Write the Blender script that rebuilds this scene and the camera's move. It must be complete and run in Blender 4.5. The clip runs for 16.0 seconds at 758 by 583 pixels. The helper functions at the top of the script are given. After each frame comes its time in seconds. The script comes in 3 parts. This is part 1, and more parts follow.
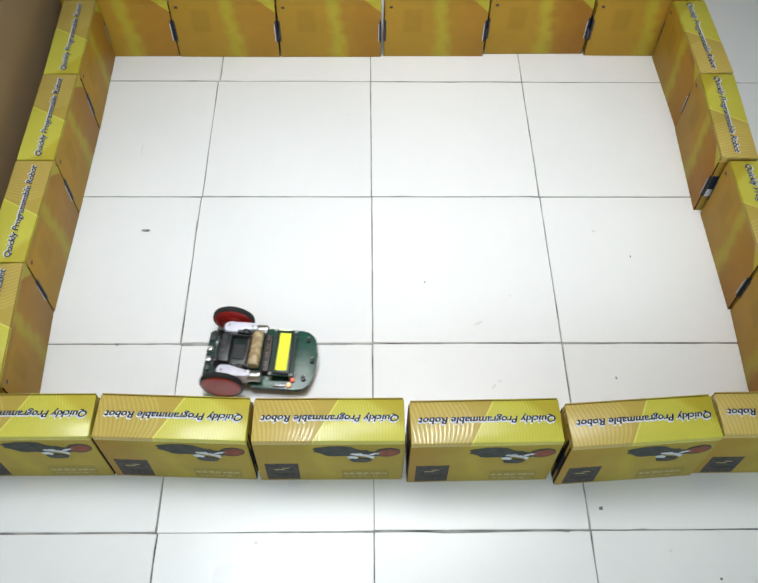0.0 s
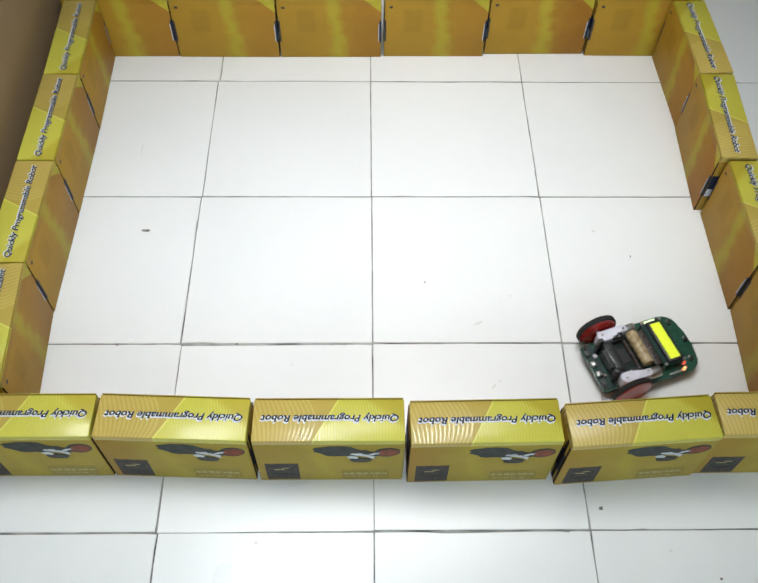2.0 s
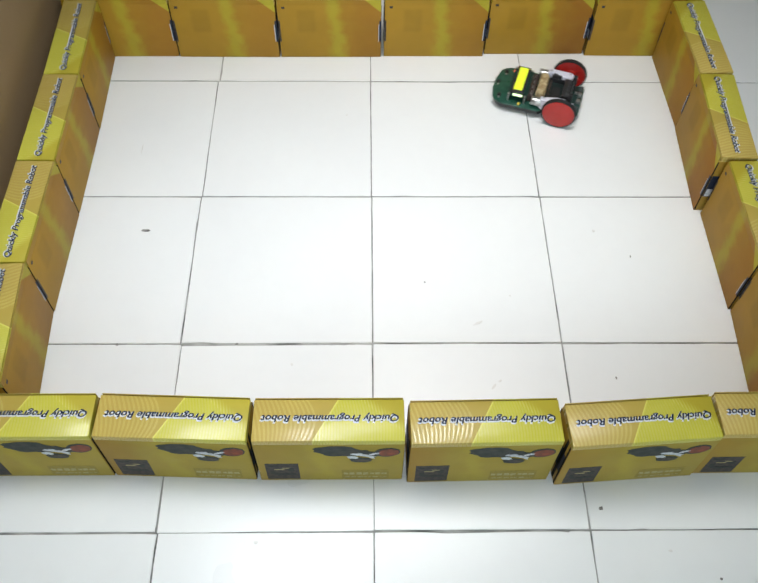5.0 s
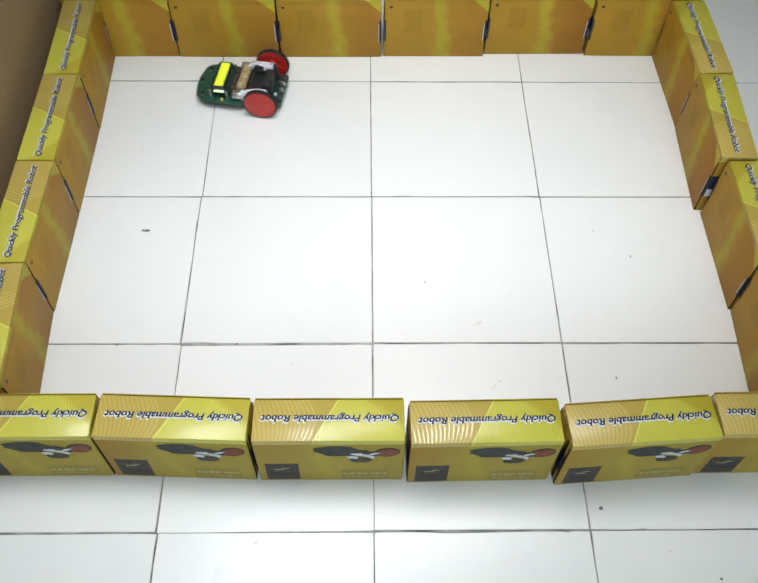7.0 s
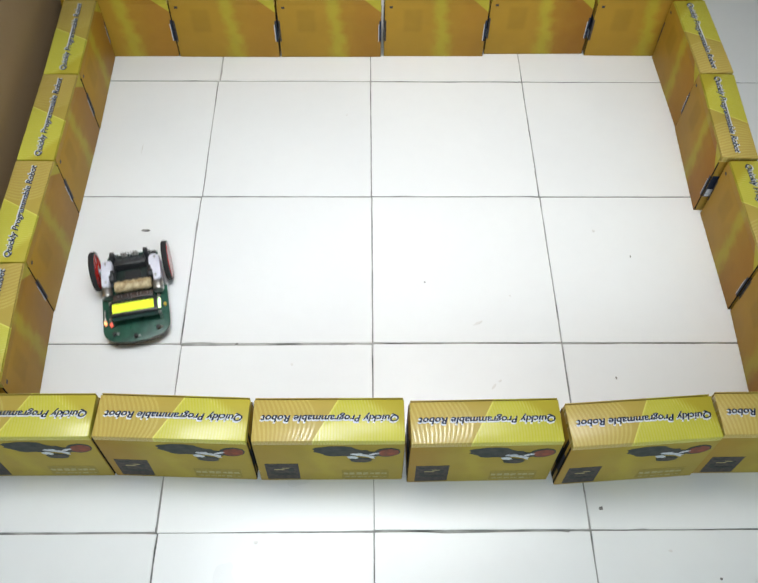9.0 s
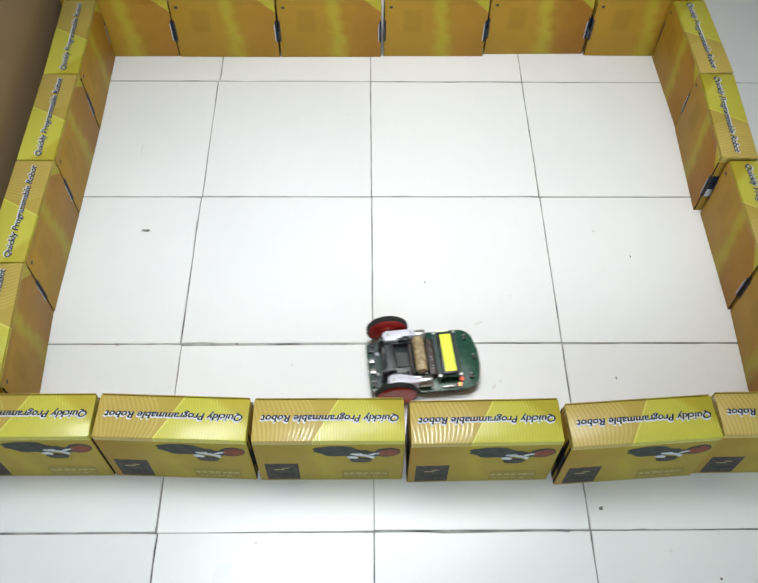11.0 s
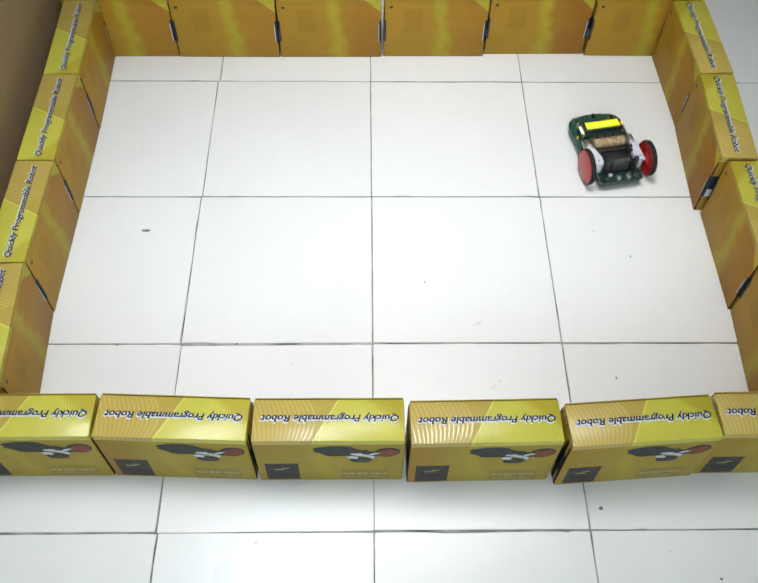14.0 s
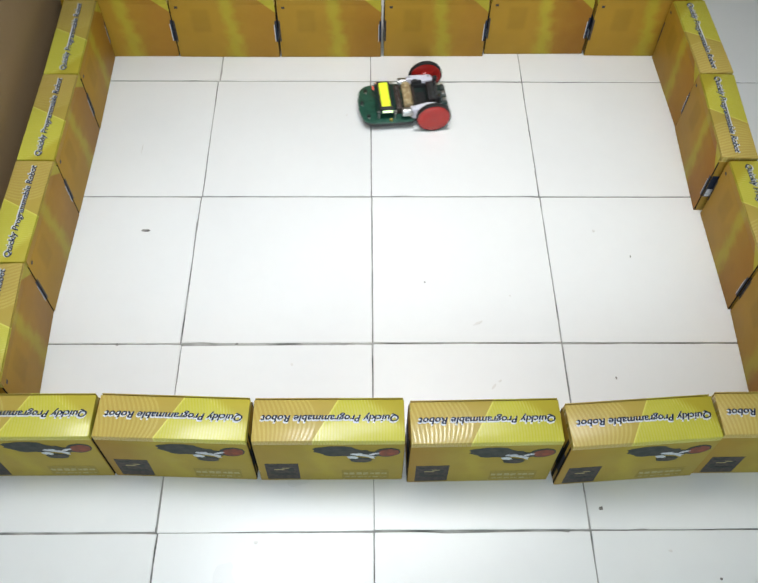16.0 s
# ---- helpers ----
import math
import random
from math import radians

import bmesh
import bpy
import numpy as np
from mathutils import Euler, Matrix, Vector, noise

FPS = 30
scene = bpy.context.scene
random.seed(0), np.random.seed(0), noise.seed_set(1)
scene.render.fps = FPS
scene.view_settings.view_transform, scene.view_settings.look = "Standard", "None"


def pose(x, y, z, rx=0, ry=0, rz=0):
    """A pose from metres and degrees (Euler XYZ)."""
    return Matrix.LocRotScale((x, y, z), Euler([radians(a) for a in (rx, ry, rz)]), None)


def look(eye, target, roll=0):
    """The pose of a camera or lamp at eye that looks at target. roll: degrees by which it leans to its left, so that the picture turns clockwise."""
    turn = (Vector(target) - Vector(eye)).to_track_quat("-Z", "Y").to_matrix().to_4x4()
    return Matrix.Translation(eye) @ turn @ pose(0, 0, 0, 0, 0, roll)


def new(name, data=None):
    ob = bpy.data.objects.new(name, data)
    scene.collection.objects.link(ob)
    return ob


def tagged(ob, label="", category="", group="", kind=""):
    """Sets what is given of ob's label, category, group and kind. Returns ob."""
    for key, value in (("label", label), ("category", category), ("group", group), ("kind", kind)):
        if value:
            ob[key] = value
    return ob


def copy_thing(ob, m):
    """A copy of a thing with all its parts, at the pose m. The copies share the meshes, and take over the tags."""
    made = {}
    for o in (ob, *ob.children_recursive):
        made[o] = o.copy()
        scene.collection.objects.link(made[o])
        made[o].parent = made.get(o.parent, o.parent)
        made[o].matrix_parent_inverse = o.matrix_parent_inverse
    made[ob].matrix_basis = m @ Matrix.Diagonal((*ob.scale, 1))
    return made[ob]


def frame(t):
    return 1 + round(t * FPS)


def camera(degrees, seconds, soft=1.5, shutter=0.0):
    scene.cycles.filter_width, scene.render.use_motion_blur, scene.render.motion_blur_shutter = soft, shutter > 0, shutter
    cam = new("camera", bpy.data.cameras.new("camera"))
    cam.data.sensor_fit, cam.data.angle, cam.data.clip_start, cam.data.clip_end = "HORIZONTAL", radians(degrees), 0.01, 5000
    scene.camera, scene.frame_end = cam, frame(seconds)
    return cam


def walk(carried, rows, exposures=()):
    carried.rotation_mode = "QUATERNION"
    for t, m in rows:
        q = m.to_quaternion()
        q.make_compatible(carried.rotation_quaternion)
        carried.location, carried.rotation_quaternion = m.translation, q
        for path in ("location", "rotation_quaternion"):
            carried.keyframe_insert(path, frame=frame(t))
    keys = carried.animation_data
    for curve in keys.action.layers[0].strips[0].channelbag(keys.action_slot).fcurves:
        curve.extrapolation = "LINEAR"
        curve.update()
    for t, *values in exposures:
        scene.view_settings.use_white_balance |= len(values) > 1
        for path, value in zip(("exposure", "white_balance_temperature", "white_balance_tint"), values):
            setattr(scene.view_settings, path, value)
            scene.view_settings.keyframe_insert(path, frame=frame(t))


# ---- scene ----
cam = camera(49.2, 16.0, soft=1.6, shutter=0.4)
EYE, AHEAD = (-0.0123, -0.9564, 1.1374), (0.01, -0.237, 0.054)
VIEW = look(EYE, AHEAD, 1.4)
walk(cam, [(0.0, VIEW), (16.0, VIEW)], exposures=[(0.0, 0.0, 6500, 10), (16.0, 0.0, 6500, 10)])

# ---- light ----
world = bpy.data.worlds.new("world")
scene.world = world
world.use_nodes = True
world.node_tree.nodes["Background"].inputs[0].default_value = (0.8, 0.88, 1.0, 1)
world.node_tree.nodes["Background"].inputs[1].default_value = 0.25

# unseen lamps: the first placed by the floor glare, the second added for balance
ADDED_LAMPS = ((-0.26, -0.32, 1.60, 1.90, 0.46, (0.90, 0.945, 1.0)), (0.19, 0.04, 1.60, 2.2, 0.58, (0.965, 0.945, 0.93)))
for lx, ly, lz, watts, across, tint in ADDED_LAMPS:
    lamp = new("added_lamp_light", bpy.data.lights.new("added_lamp_light", "AREA"))
    # narrow spread dims the outer floor like lens vignetting
    lamp.data.shape, lamp.data.size, lamp.data.energy, lamp.data.spread = "DISK", across, watts, radians(68)
    lamp.data.color = tint
    lamp.matrix_world = pose(lx, ly, lz - 0.055)
# cool fill light from an unseen, assumed window behind the camera
day = new("assumed_window_fill", bpy.data.lights.new("assumed_window_fill", "AREA"))
day.data.shape, day.data.size, day.data.size_y, day.data.energy = "RECTANGLE", 1.5, 1.1, 37
day.data.color = (0.75, 0.91, 1.0)
day.matrix_world = look((0.3, -2.79, 1.55), (0.3, 0.0, 1.2))


# ---- materials ----
def material(name, color, rough=0.5, metal=0.0, dark=None, scale=40.0, bump=0.0, bump_scale=200.0, coat=0.0, emit=0.0,
             ior=1.5, rough_var=0.0):
    """A surface with mottling between two colours, fine relief and uneven gloss."""
    m = bpy.data.materials.new(name)
    m.use_nodes = True
    nt = m.node_tree
    b = nt.nodes["Principled BSDF"]
    b.inputs["Roughness"].default_value, b.inputs["Metallic"].default_value = rough, metal
    b.inputs["Coat Weight"].default_value, b.inputs["IOR"].default_value = coat, ior
    b.inputs["Base Color"].default_value = (*color, 1)
    tc = nt.nodes.new("ShaderNodeTexCoord")
    if dark:
        n = nt.nodes.new("ShaderNodeTexNoise")
        n.inputs["Scale"].default_value, n.inputs["Detail"].default_value = scale, 5
        nt.links.new(tc.outputs["Object"], n.inputs["Vector"])
        r = nt.nodes.new("ShaderNodeValToRGB")
        r.color_ramp.elements[0].position, r.color_ramp.elements[1].position = 0.35, 0.65
        r.color_ramp.elements[0].color, r.color_ramp.elements[1].color = (*dark, 1), (*color, 1)
        nt.links.new(n.outputs["Fac"], r.inputs["Fac"])
        nt.links.new(r.outputs["Color"], b.inputs["Base Color"])
        if emit:
            nt.links.new(r.outputs["Color"], b.inputs["Emission Color"])
    if rough_var:
        n = nt.nodes.new("ShaderNodeTexNoise")
        n.inputs["Scale"].default_value = scale * 0.7
        nt.links.new(tc.outputs["Object"], n.inputs["Vector"])
        mr = nt.nodes.new("ShaderNodeMapRange")
        mr.inputs["To Min"].default_value, mr.inputs["To Max"].default_value = rough - rough_var, rough + rough_var
        nt.links.new(n.outputs["Fac"], mr.inputs["Value"])
        nt.links.new(mr.outputs["Result"], b.inputs["Roughness"])
    if bump:
        n = nt.nodes.new("ShaderNodeTexNoise")
        n.inputs["Scale"].default_value, n.inputs["Detail"].default_value = bump_scale, 4
        nt.links.new(tc.outputs["Object"], n.inputs["Vector"])
        bp = nt.nodes.new("ShaderNodeBump")
        bp.inputs["Strength"].default_value, bp.inputs["Distance"].default_value = bump, 0.001
        nt.links.new(n.outputs["Fac"], bp.inputs["Height"])
        nt.links.new(bp.outputs["Normal"], b.inputs["Normal"])
    if emit:
        b.inputs["Emission Strength"].default_value = emit
        if not dark:
            b.inputs["Emission Color"].default_value = (*color, 1)
    return m


def math_node(nt, op, a, b=None, c=None):
    n = nt.nodes.new("ShaderNodeMath")
    n.operation = op
    for i, v in enumerate((a, b, c)):
        if v is None:
            continue
        if isinstance(v, (int, float)):
            n.inputs[i].default_value = v
        else:
            nt.links.new(v, n.inputs[i])
    return n.outputs[0]


def mix_color(nt, fac, a, b):
    n = nt.nodes.new("ShaderNodeMix")
    n.data_type = "RGBA"
    nt.links.new(fac, n.inputs[0])
    for i, v in ((6, a), (7, b)):
        if isinstance(v, tuple):
            n.inputs[i].default_value = (*v, 1)
        else:
            nt.links.new(v, n.inputs[i])
    return n.outputs[2]


def smooth_step(nt, v, lo, hi):
    n = nt.nodes.new("ShaderNodeMapRange")
    n.interpolation_type = "SMOOTHSTEP"
    nt.links.new(v, n.inputs["Value"])
    n.inputs["From Min"].default_value, n.inputs["From Max"].default_value = lo, hi
    return n.outputs["Result"]


def printed_card(name):
    """A blank printed card: gives the node tree, its shader and the x, y and z of the box's own space, with a per-box tint."""
    m = bpy.data.materials.new(name)
    m.use_nodes = True
    nt = m.node_tree
    b = nt.nodes["Principled BSDF"]
    b.inputs["Roughness"].default_value, b.inputs["Specular IOR Level"].default_value = 0.55, 0.22
    tc = nt.nodes.new("ShaderNodeTexCoord")
    sep = nt.nodes.new("ShaderNodeSeparateXYZ")
    nt.links.new(tc.outputs["Object"], sep.inputs[0])
    n = nt.nodes.new("ShaderNodeTexNoise")
    n.inputs["Scale"].default_value = 60
    nt.links.new(tc.outputs["Object"], n.inputs["Vector"])
    bp = nt.nodes.new("ShaderNodeBump")
    bp.inputs["Strength"].default_value, bp.inputs["Distance"].default_value = 0.25, 0.001
    nt.links.new(n.outputs["Fac"], bp.inputs["Height"])
    nt.links.new(bp.outputs["Normal"], b.inputs["Normal"])
    return m, nt, b, tc, sep.outputs


def worn(nt, tc, color):
    """Slight fading and scuffing of a print, at two scales, different on each box."""
    info = nt.nodes.new("ShaderNodeObjectInfo")
    add = nt.nodes.new("ShaderNodeVectorMath")
    add.operation = "ADD"
    nt.links.new(tc.outputs["Object"], add.inputs[0])
    nt.links.new(info.outputs["Random"], add.inputs[1])
    n = nt.nodes.new("ShaderNodeTexNoise")
    n.inputs["Scale"].default_value, n.inputs["Detail"].default_value = 22, 6
    nt.links.new(add.outputs[0], n.inputs["Vector"])
    h = nt.nodes.new("ShaderNodeHueSaturation")
    nt.links.new(color, h.inputs["Color"])
    mr = nt.nodes.new("ShaderNodeMapRange")
    mr.inputs["To Min"].default_value, mr.inputs["To Max"].default_value = 0.86, 1.12
    nt.links.new(n.outputs["Fac"], mr.inputs["Value"])
    nt.links.new(mr.outputs["Result"], h.inputs["Value"])
    return h.outputs["Color"]


def stripes(nt, f, pitch, width):
    """Thin soft lines each pitch metres of f."""
    tri = math_node(nt, "PINGPONG", f, pitch / 2)
    return smooth_step(nt, tri, width, width * 0.35)


def card_top():
    m, nt, b, tc, (x, y, z) = printed_card("box_top_print")
    b.inputs["Roughness"].default_value, b.inputs["Specular IOR Level"].default_value = 0.42, 0.3
    y2 = math_node(nt, "MULTIPLY", y, y)
    # slanted bright panel on the reader's left with a pale edge
    edge = math_node(nt, "ADD", x, math_node(nt, "MULTIPLY", y, -0.55))
    bright = smooth_step(nt, edge, 0.0045, 0.0030)
    rim = math_node(nt, "MULTIPLY", smooth_step(nt, edge, 0.0005, 0.0035), bright)
    # wide-set arcs on the reader's right, bulging towards the panel
    bulge = smooth_step(nt, x, 0.105, 0.015)
    arc_x = math_node(nt, "SUBTRACT", x, math_node(nt, "MULTIPLY", y2, math_node(nt, "MULTIPLY_ADD", bulge, 10.0, 2.0)))
    arc_x = math_node(nt, "ADD", arc_x, math_node(nt, "MULTIPLY", y, math_node(nt, "MULTIPLY_ADD", bulge, -0.2, 0.26)))
    arcs = math_node(nt, "MULTIPLY", stripes(nt, arc_x, 0.0062, 0.0017), smooth_step(nt, arc_x, 0.0165, 0.0175))
    # close-set lines on the bright panel, fading towards the reader's near corner
    fine_x = math_node(nt, "ADD", math_node(nt, "SUBTRACT", x, math_node(nt, "MULTIPLY", y2, 3.0)), math_node(nt, "MULTIPLY", y, 0.10))
    fade = smooth_step(nt, math_node(nt, "ADD", x, math_node(nt, "MULTIPLY", y, 1.2)), -0.098, -0.070)
    fine = math_node(nt, "MULTIPLY", math_node(nt, "MULTIPLY", stripes(nt, fine_x, 0.0040, 0.0012), fade), bright)
    c = mix_color(nt, smooth_step(nt, x, -0.01, 0.09), (0.42, 0.315, 0.060), (0.46, 0.335, 0.075))
    panel = mix_color(nt, fade, (0.43, 0.36, 0.035), (0.50, 0.47, 0.045))
    c = mix_color(nt, bright, c, panel)
    c = mix_color(nt, math_node(nt, "MULTIPLY", rim, 0.8), c, (0.70, 0.68, 0.14))
    c = mix_color(nt, math_node(nt, "MULTIPLY", arcs, 0.36), c, (0.70, 0.60, 0.20))
    c = mix_color(nt, math_node(nt, "MULTIPLY", fine, 0.28), c, (0.70, 0.66, 0.24))
    # the lines are printed in a glossier foil
    foil = math_node(nt, "MAXIMUM", arcs, fine)
    nt.links.new(math_node(nt, "MULTIPLY_ADD", foil, 0.5, 0.3), b.inputs["Specular IOR Level"])
    nt.links.new(math_node(nt, "MULTIPLY_ADD", foil, -0.16, 0.42), b.inputs["Roughness"])
    nt.links.new(worn(nt, tc, c), b.inputs["Base Color"])
    return m


def card_side(name, base, flame, streak, streak_at, lean, corner_cut, orange, drift):
    """A wide face: base colour drifting to orange with a ragged, leaning lighter flame, a darker faint picture and a slanted corner."""
    m, nt, b, tc, (x, y, z) = printed_card(name)
    n = nt.nodes.new("ShaderNodeTexNoise")
    n.inputs["Scale"].default_value, n.inputs["Detail"].default_value = 34, 3
    nt.links.new(tc.outputs["Object"], n.inputs["Vector"])
    wob = math_node(nt, "MULTIPLY", math_node(nt, "SUBTRACT", n.outputs["Fac"], 0.5), 0.036)
    at = math_node(nt, "MULTIPLY_ADD", z, lean, streak_at)
    off = math_node(nt, "ABSOLUTE", math_node(nt, "SUBTRACT", math_node(nt, "ADD", x, wob), at))
    wide = math_node(nt, "MULTIPLY", smooth_step(nt, off, 0.021, 0.003), streak)
    low = math_node(nt, "MULTIPLY", smooth_step(nt, math_node(nt, "ADD", off, math_node(nt, "MULTIPLY", wob, 0.5)), 0.034, 0.012), math_node(nt, "MULTIPLY", smooth_step(nt, z, 0.042, 0.012), streak * 0.7))
    turn = smooth_step(nt, math_node(nt, "ADD", x, math_node(nt, "MULTIPLY", wob, 2.0)), drift[0], drift[1])
    info = nt.nodes.new("ShaderNodeObjectInfo")
    amount = math_node(nt, "MULTIPLY_ADD", math_node(nt, "POWER", info.outputs["Random"], 1.4), 0.70, 0.40)
    c = mix_color(nt, math_node(nt, "MULTIPLY", turn, amount), base, orange)
    block = math_node(nt, "MULTIPLY", smooth_step(nt, math_node(nt, "ABSOLUTE", math_node(nt, "ADD", x, 0.045)), 0.023, 0.012),
                      smooth_step(nt, math_node(nt, "ABSOLUTE", math_node(nt, "SUBTRACT", z, 0.088)), 0.032, 0.020))
    c = mix_color(nt, math_node(nt, "MULTIPLY", block, 0.35), c, tuple(0.62 * v for v in base))
    c = mix_color(nt, math_node(nt, "MAXIMUM", wide, low), c, flame)
    corner = smooth_step(nt, math_node(nt, "ADD", math_node(nt, "MULTIPLY", x, 0.9), z), corner_cut - 0.002, corner_cut + 0.002)
    c = mix_color(nt, corner, c, (0.46, 0.39, 0.035))
    nt.links.new(worn(nt, tc, c), b.inputs["Base Color"])
    return m


TOP = card_top()
INNER = card_side("box_inner_print", (0.405, 0.232, 0.023), (0.44, 0.36, 0.032), 0.80, 0.020, -0.10, 0.198, (0.315, 0.130, 0.016), (-0.02, 0.085))
OUTER = card_side("box_outer_print", (0.355, 0.268, 0.040), (0.41, 0.33, 0.040), 0.6, 0.004, 0.10, 0.5, (0.33, 0.195, 0.030), (0.02, 0.10))
ENDS = material("box_end_print", (0.40, 0.25, 0.03), 0.5, dark=(0.32, 0.18, 0.02), scale=30, ior=1.35)
SLIT_SHADE = material("slit_and_gap_shade", (0.012, 0.012, 0.010), 0.8, dark=(0.022, 0.018, 0.012), scale=120, ior=1.3)
NAVY = material("print_navy", (0.010, 0.015, 0.040), 0.5, dark=(0.022, 0.034, 0.062), scale=300, ior=1.3)
WHITE_INK = material("print_white", (0.72, 0.74, 0.74), 0.5, dark=(0.48, 0.54, 0.62), scale=250, ior=1.35)
GREY_INK = material("print_grey", (0.075, 0.062, 0.052), 0.5, dark=(0.032, 0.030, 0.034), scale=160, ior=1.3)
GREEN_INK = material("print_green", (0.016, 0.026, 0.024), 0.5, dark=(0.042, 0.046, 0.042), scale=110, ior=1.3)
RED_INK = material("print_red", (0.26, 0.060, 0.030), 0.5, dark=(0.15, 0.045, 0.025), scale=150, ior=1.3)
FAINT_INK = material("print_faint", (0.43, 0.39, 0.20), 0.5, dark=(0.33, 0.28, 0.11), scale=300, ior=1.3)
PALE_INK = material("print_panel", (0.315, 0.245, 0.050), 0.5, dark=(0.26, 0.205, 0.040), scale=180, ior=1.3)


def tile_material():
    m = bpy.data.materials.new("white_glazed_tile")
    m.use_nodes = True
    nt = m.node_tree
    b = nt.nodes["Principled BSDF"]
    geo = nt.nodes.new("ShaderNodeNewGeometry")
    info = nt.nodes.new("ShaderNodeObjectInfo")
    big = nt.nodes.new("ShaderNodeTexNoise")
    big.inputs["Scale"].default_value, big.inputs["Detail"].default_value = 3.0, 4
    fine = nt.nodes.new("ShaderNodeTexNoise")
    fine.inputs["Scale"].default_value, fine.inputs["Detail"].default_value = 45, 8
    for n in (big, fine):
        nt.links.new(geo.outputs["Position"], n.inputs["Vector"])
    c = mix_color(nt, smooth_step(nt, big.outputs["Fac"], 0.3, 0.7), (0.785, 0.80, 0.795), (0.82, 0.835, 0.825))
    c = mix_color(nt, math_node(nt, "MULTIPLY", smooth_step(nt, fine.outputs["Fac"], 0.35, 0.75), 0.03), c, (0.60, 0.59, 0.56))
    h = nt.nodes.new("ShaderNodeHueSaturation")
    nt.links.new(c, h.inputs["Color"])
    mr = nt.nodes.new("ShaderNodeMapRange")
    mr.inputs["To Min"].default_value, mr.inputs["To Max"].default_value = 0.975, 1.02
    nt.links.new(info.outputs["Random"], mr.inputs["Value"])
    nt.links.new(mr.outputs["Result"], h.inputs["Value"])
    nt.links.new(h.outputs["Color"], b.inputs["Base Color"])
    r = nt.nodes.new("ShaderNodeMapRange")
    r.inputs["To Min"].default_value, r.inputs["To Max"].default_value = 0.24, 0.34
    nt.links.new(big.outputs["Fac"], r.inputs["Value"])
    nt.links.new(r.outputs["Result"], b.inputs["Roughness"])
    bp = nt.nodes.new("ShaderNodeBump")
    bp.inputs["Strength"].default_value, bp.inputs["Distance"].default_value = 0.06, 0.002
    wavy = nt.nodes.new("ShaderNodeTexNoise")
    wavy.inputs["Scale"].default_value = 14
    nt.links.new(geo.outputs["Position"], wavy.inputs["Vector"])
    nt.links.new(wavy.outputs["Fac"], bp.inputs["Height"])
    nt.links.new(bp.outputs["Normal"], b.inputs["Normal"])
    return m


TILE = tile_material()
GROUT = material("grey_grout", (0.42, 0.42, 0.40), 0.9, dark=(0.12, 0.125, 0.12), scale=22, bump=0.4)
TAN_PAINT = material("tan_wall_paint", (0.35, 0.24, 0.13), 0.7, dark=(0.31, 0.21, 0.11), scale=3, bump=0.2, bump_scale=90)
WHITE_PAINT = material("white_wall_paint", (0.74, 0.73, 0.70), 0.75, dark=(0.70, 0.69, 0.66), scale=3, bump=0.2, bump_scale=90)
CEILING_PAINT = material("ceiling_paint", (0.80, 0.80, 0.79), 0.8, dark=(0.77, 0.77, 0.76), scale=3)
DIRT = material("floor_dirt", (0.13, 0.125, 0.115), 0.9, dark=(0.27, 0.26, 0.245), scale=400)
SMUDGE = material("pale_scuff", (0.68, 0.675, 0.65), 0.5, dark=(0.75, 0.745, 0.72), scale=300)
LAMP_GLASS = material("lamp_diffuser", (0.92, 0.97, 1.0), 0.4, emit=3.0)
LAMP_METAL = material("lamp_metal", (0.7, 0.7, 0.7), 0.3, 0.8)

PCB = material("green_circuit_board", (0.022, 0.098, 0.064), 0.30, dark=(0.013, 0.060, 0.042), scale=90, bump=0.15, bump_scale=500, rough_var=0.08)
DARK_PCB = material("dark_circuit_board", (0.010, 0.044, 0.036), 0.35, dark=(0.012, 0.026, 0.024), scale=120)
BLACK = material("black_plastic", (0.016, 0.016, 0.018), 0.4, dark=(0.026, 0.027, 0.028), scale=150, rough_var=0.1)
HOLDER = material("grey_black_plastic", (0.055, 0.068, 0.066), 0.42, dark=(0.035, 0.040, 0.042), scale=60, rough_var=0.1)
BAY = material("dark_green_plastic", (0.016, 0.032, 0.028), 0.38, dark=(0.009, 0.014, 0.013), scale=70, rough_var=0.1)
RUBBER = material("black_rubber", (0.007, 0.007, 0.007), 0.8, dark=(0.011, 0.011, 0.011), scale=200, bump=0.4, bump_scale=600)
RED = material("red_plastic", (0.47, 0.022, 0.017), 0.17, dark=(0.42, 0.020, 0.015), scale=70, rough_var=0.04)
WHITE = material("white_plastic", (0.70, 0.70, 0.78), 0.4, dark=(0.60, 0.60, 0.68), scale=60, rough_var=0.08)
STEEL = material("dull_steel", (0.55, 0.55, 0.54), 0.32, 0.9, dark=(0.38, 0.38, 0.37), scale=200)
TAN = material("tan_wrap", (0.56, 0.46, 0.27), 0.34, dark=(0.27, 0.18, 0.08), scale=150, bump=0.7, bump_scale=220)
BROWN = material("brown_connector_and_shade", (0.07, 0.045, 0.035), 0.5, dark=(0.03, 0.025, 0.025), scale=150)
DISPLAY = material("lit_display", (0.70, 0.795, 0.045), 0.3, dark=(0.61, 0.71, 0.035), scale=160, emit=0.48)
GLOW_GREEN = material("backlight_glow", (0.75, 1.0, 0.55), 0.3, emit=0.9)
GLOW_ORANGE = material("orange_led_glow", (1.0, 0.42, 0.16), 0.3, emit=1.6)
GLOW_RED = material("red_led_glow", (1.0, 0.16, 0.10), 0.3, emit=0.9)


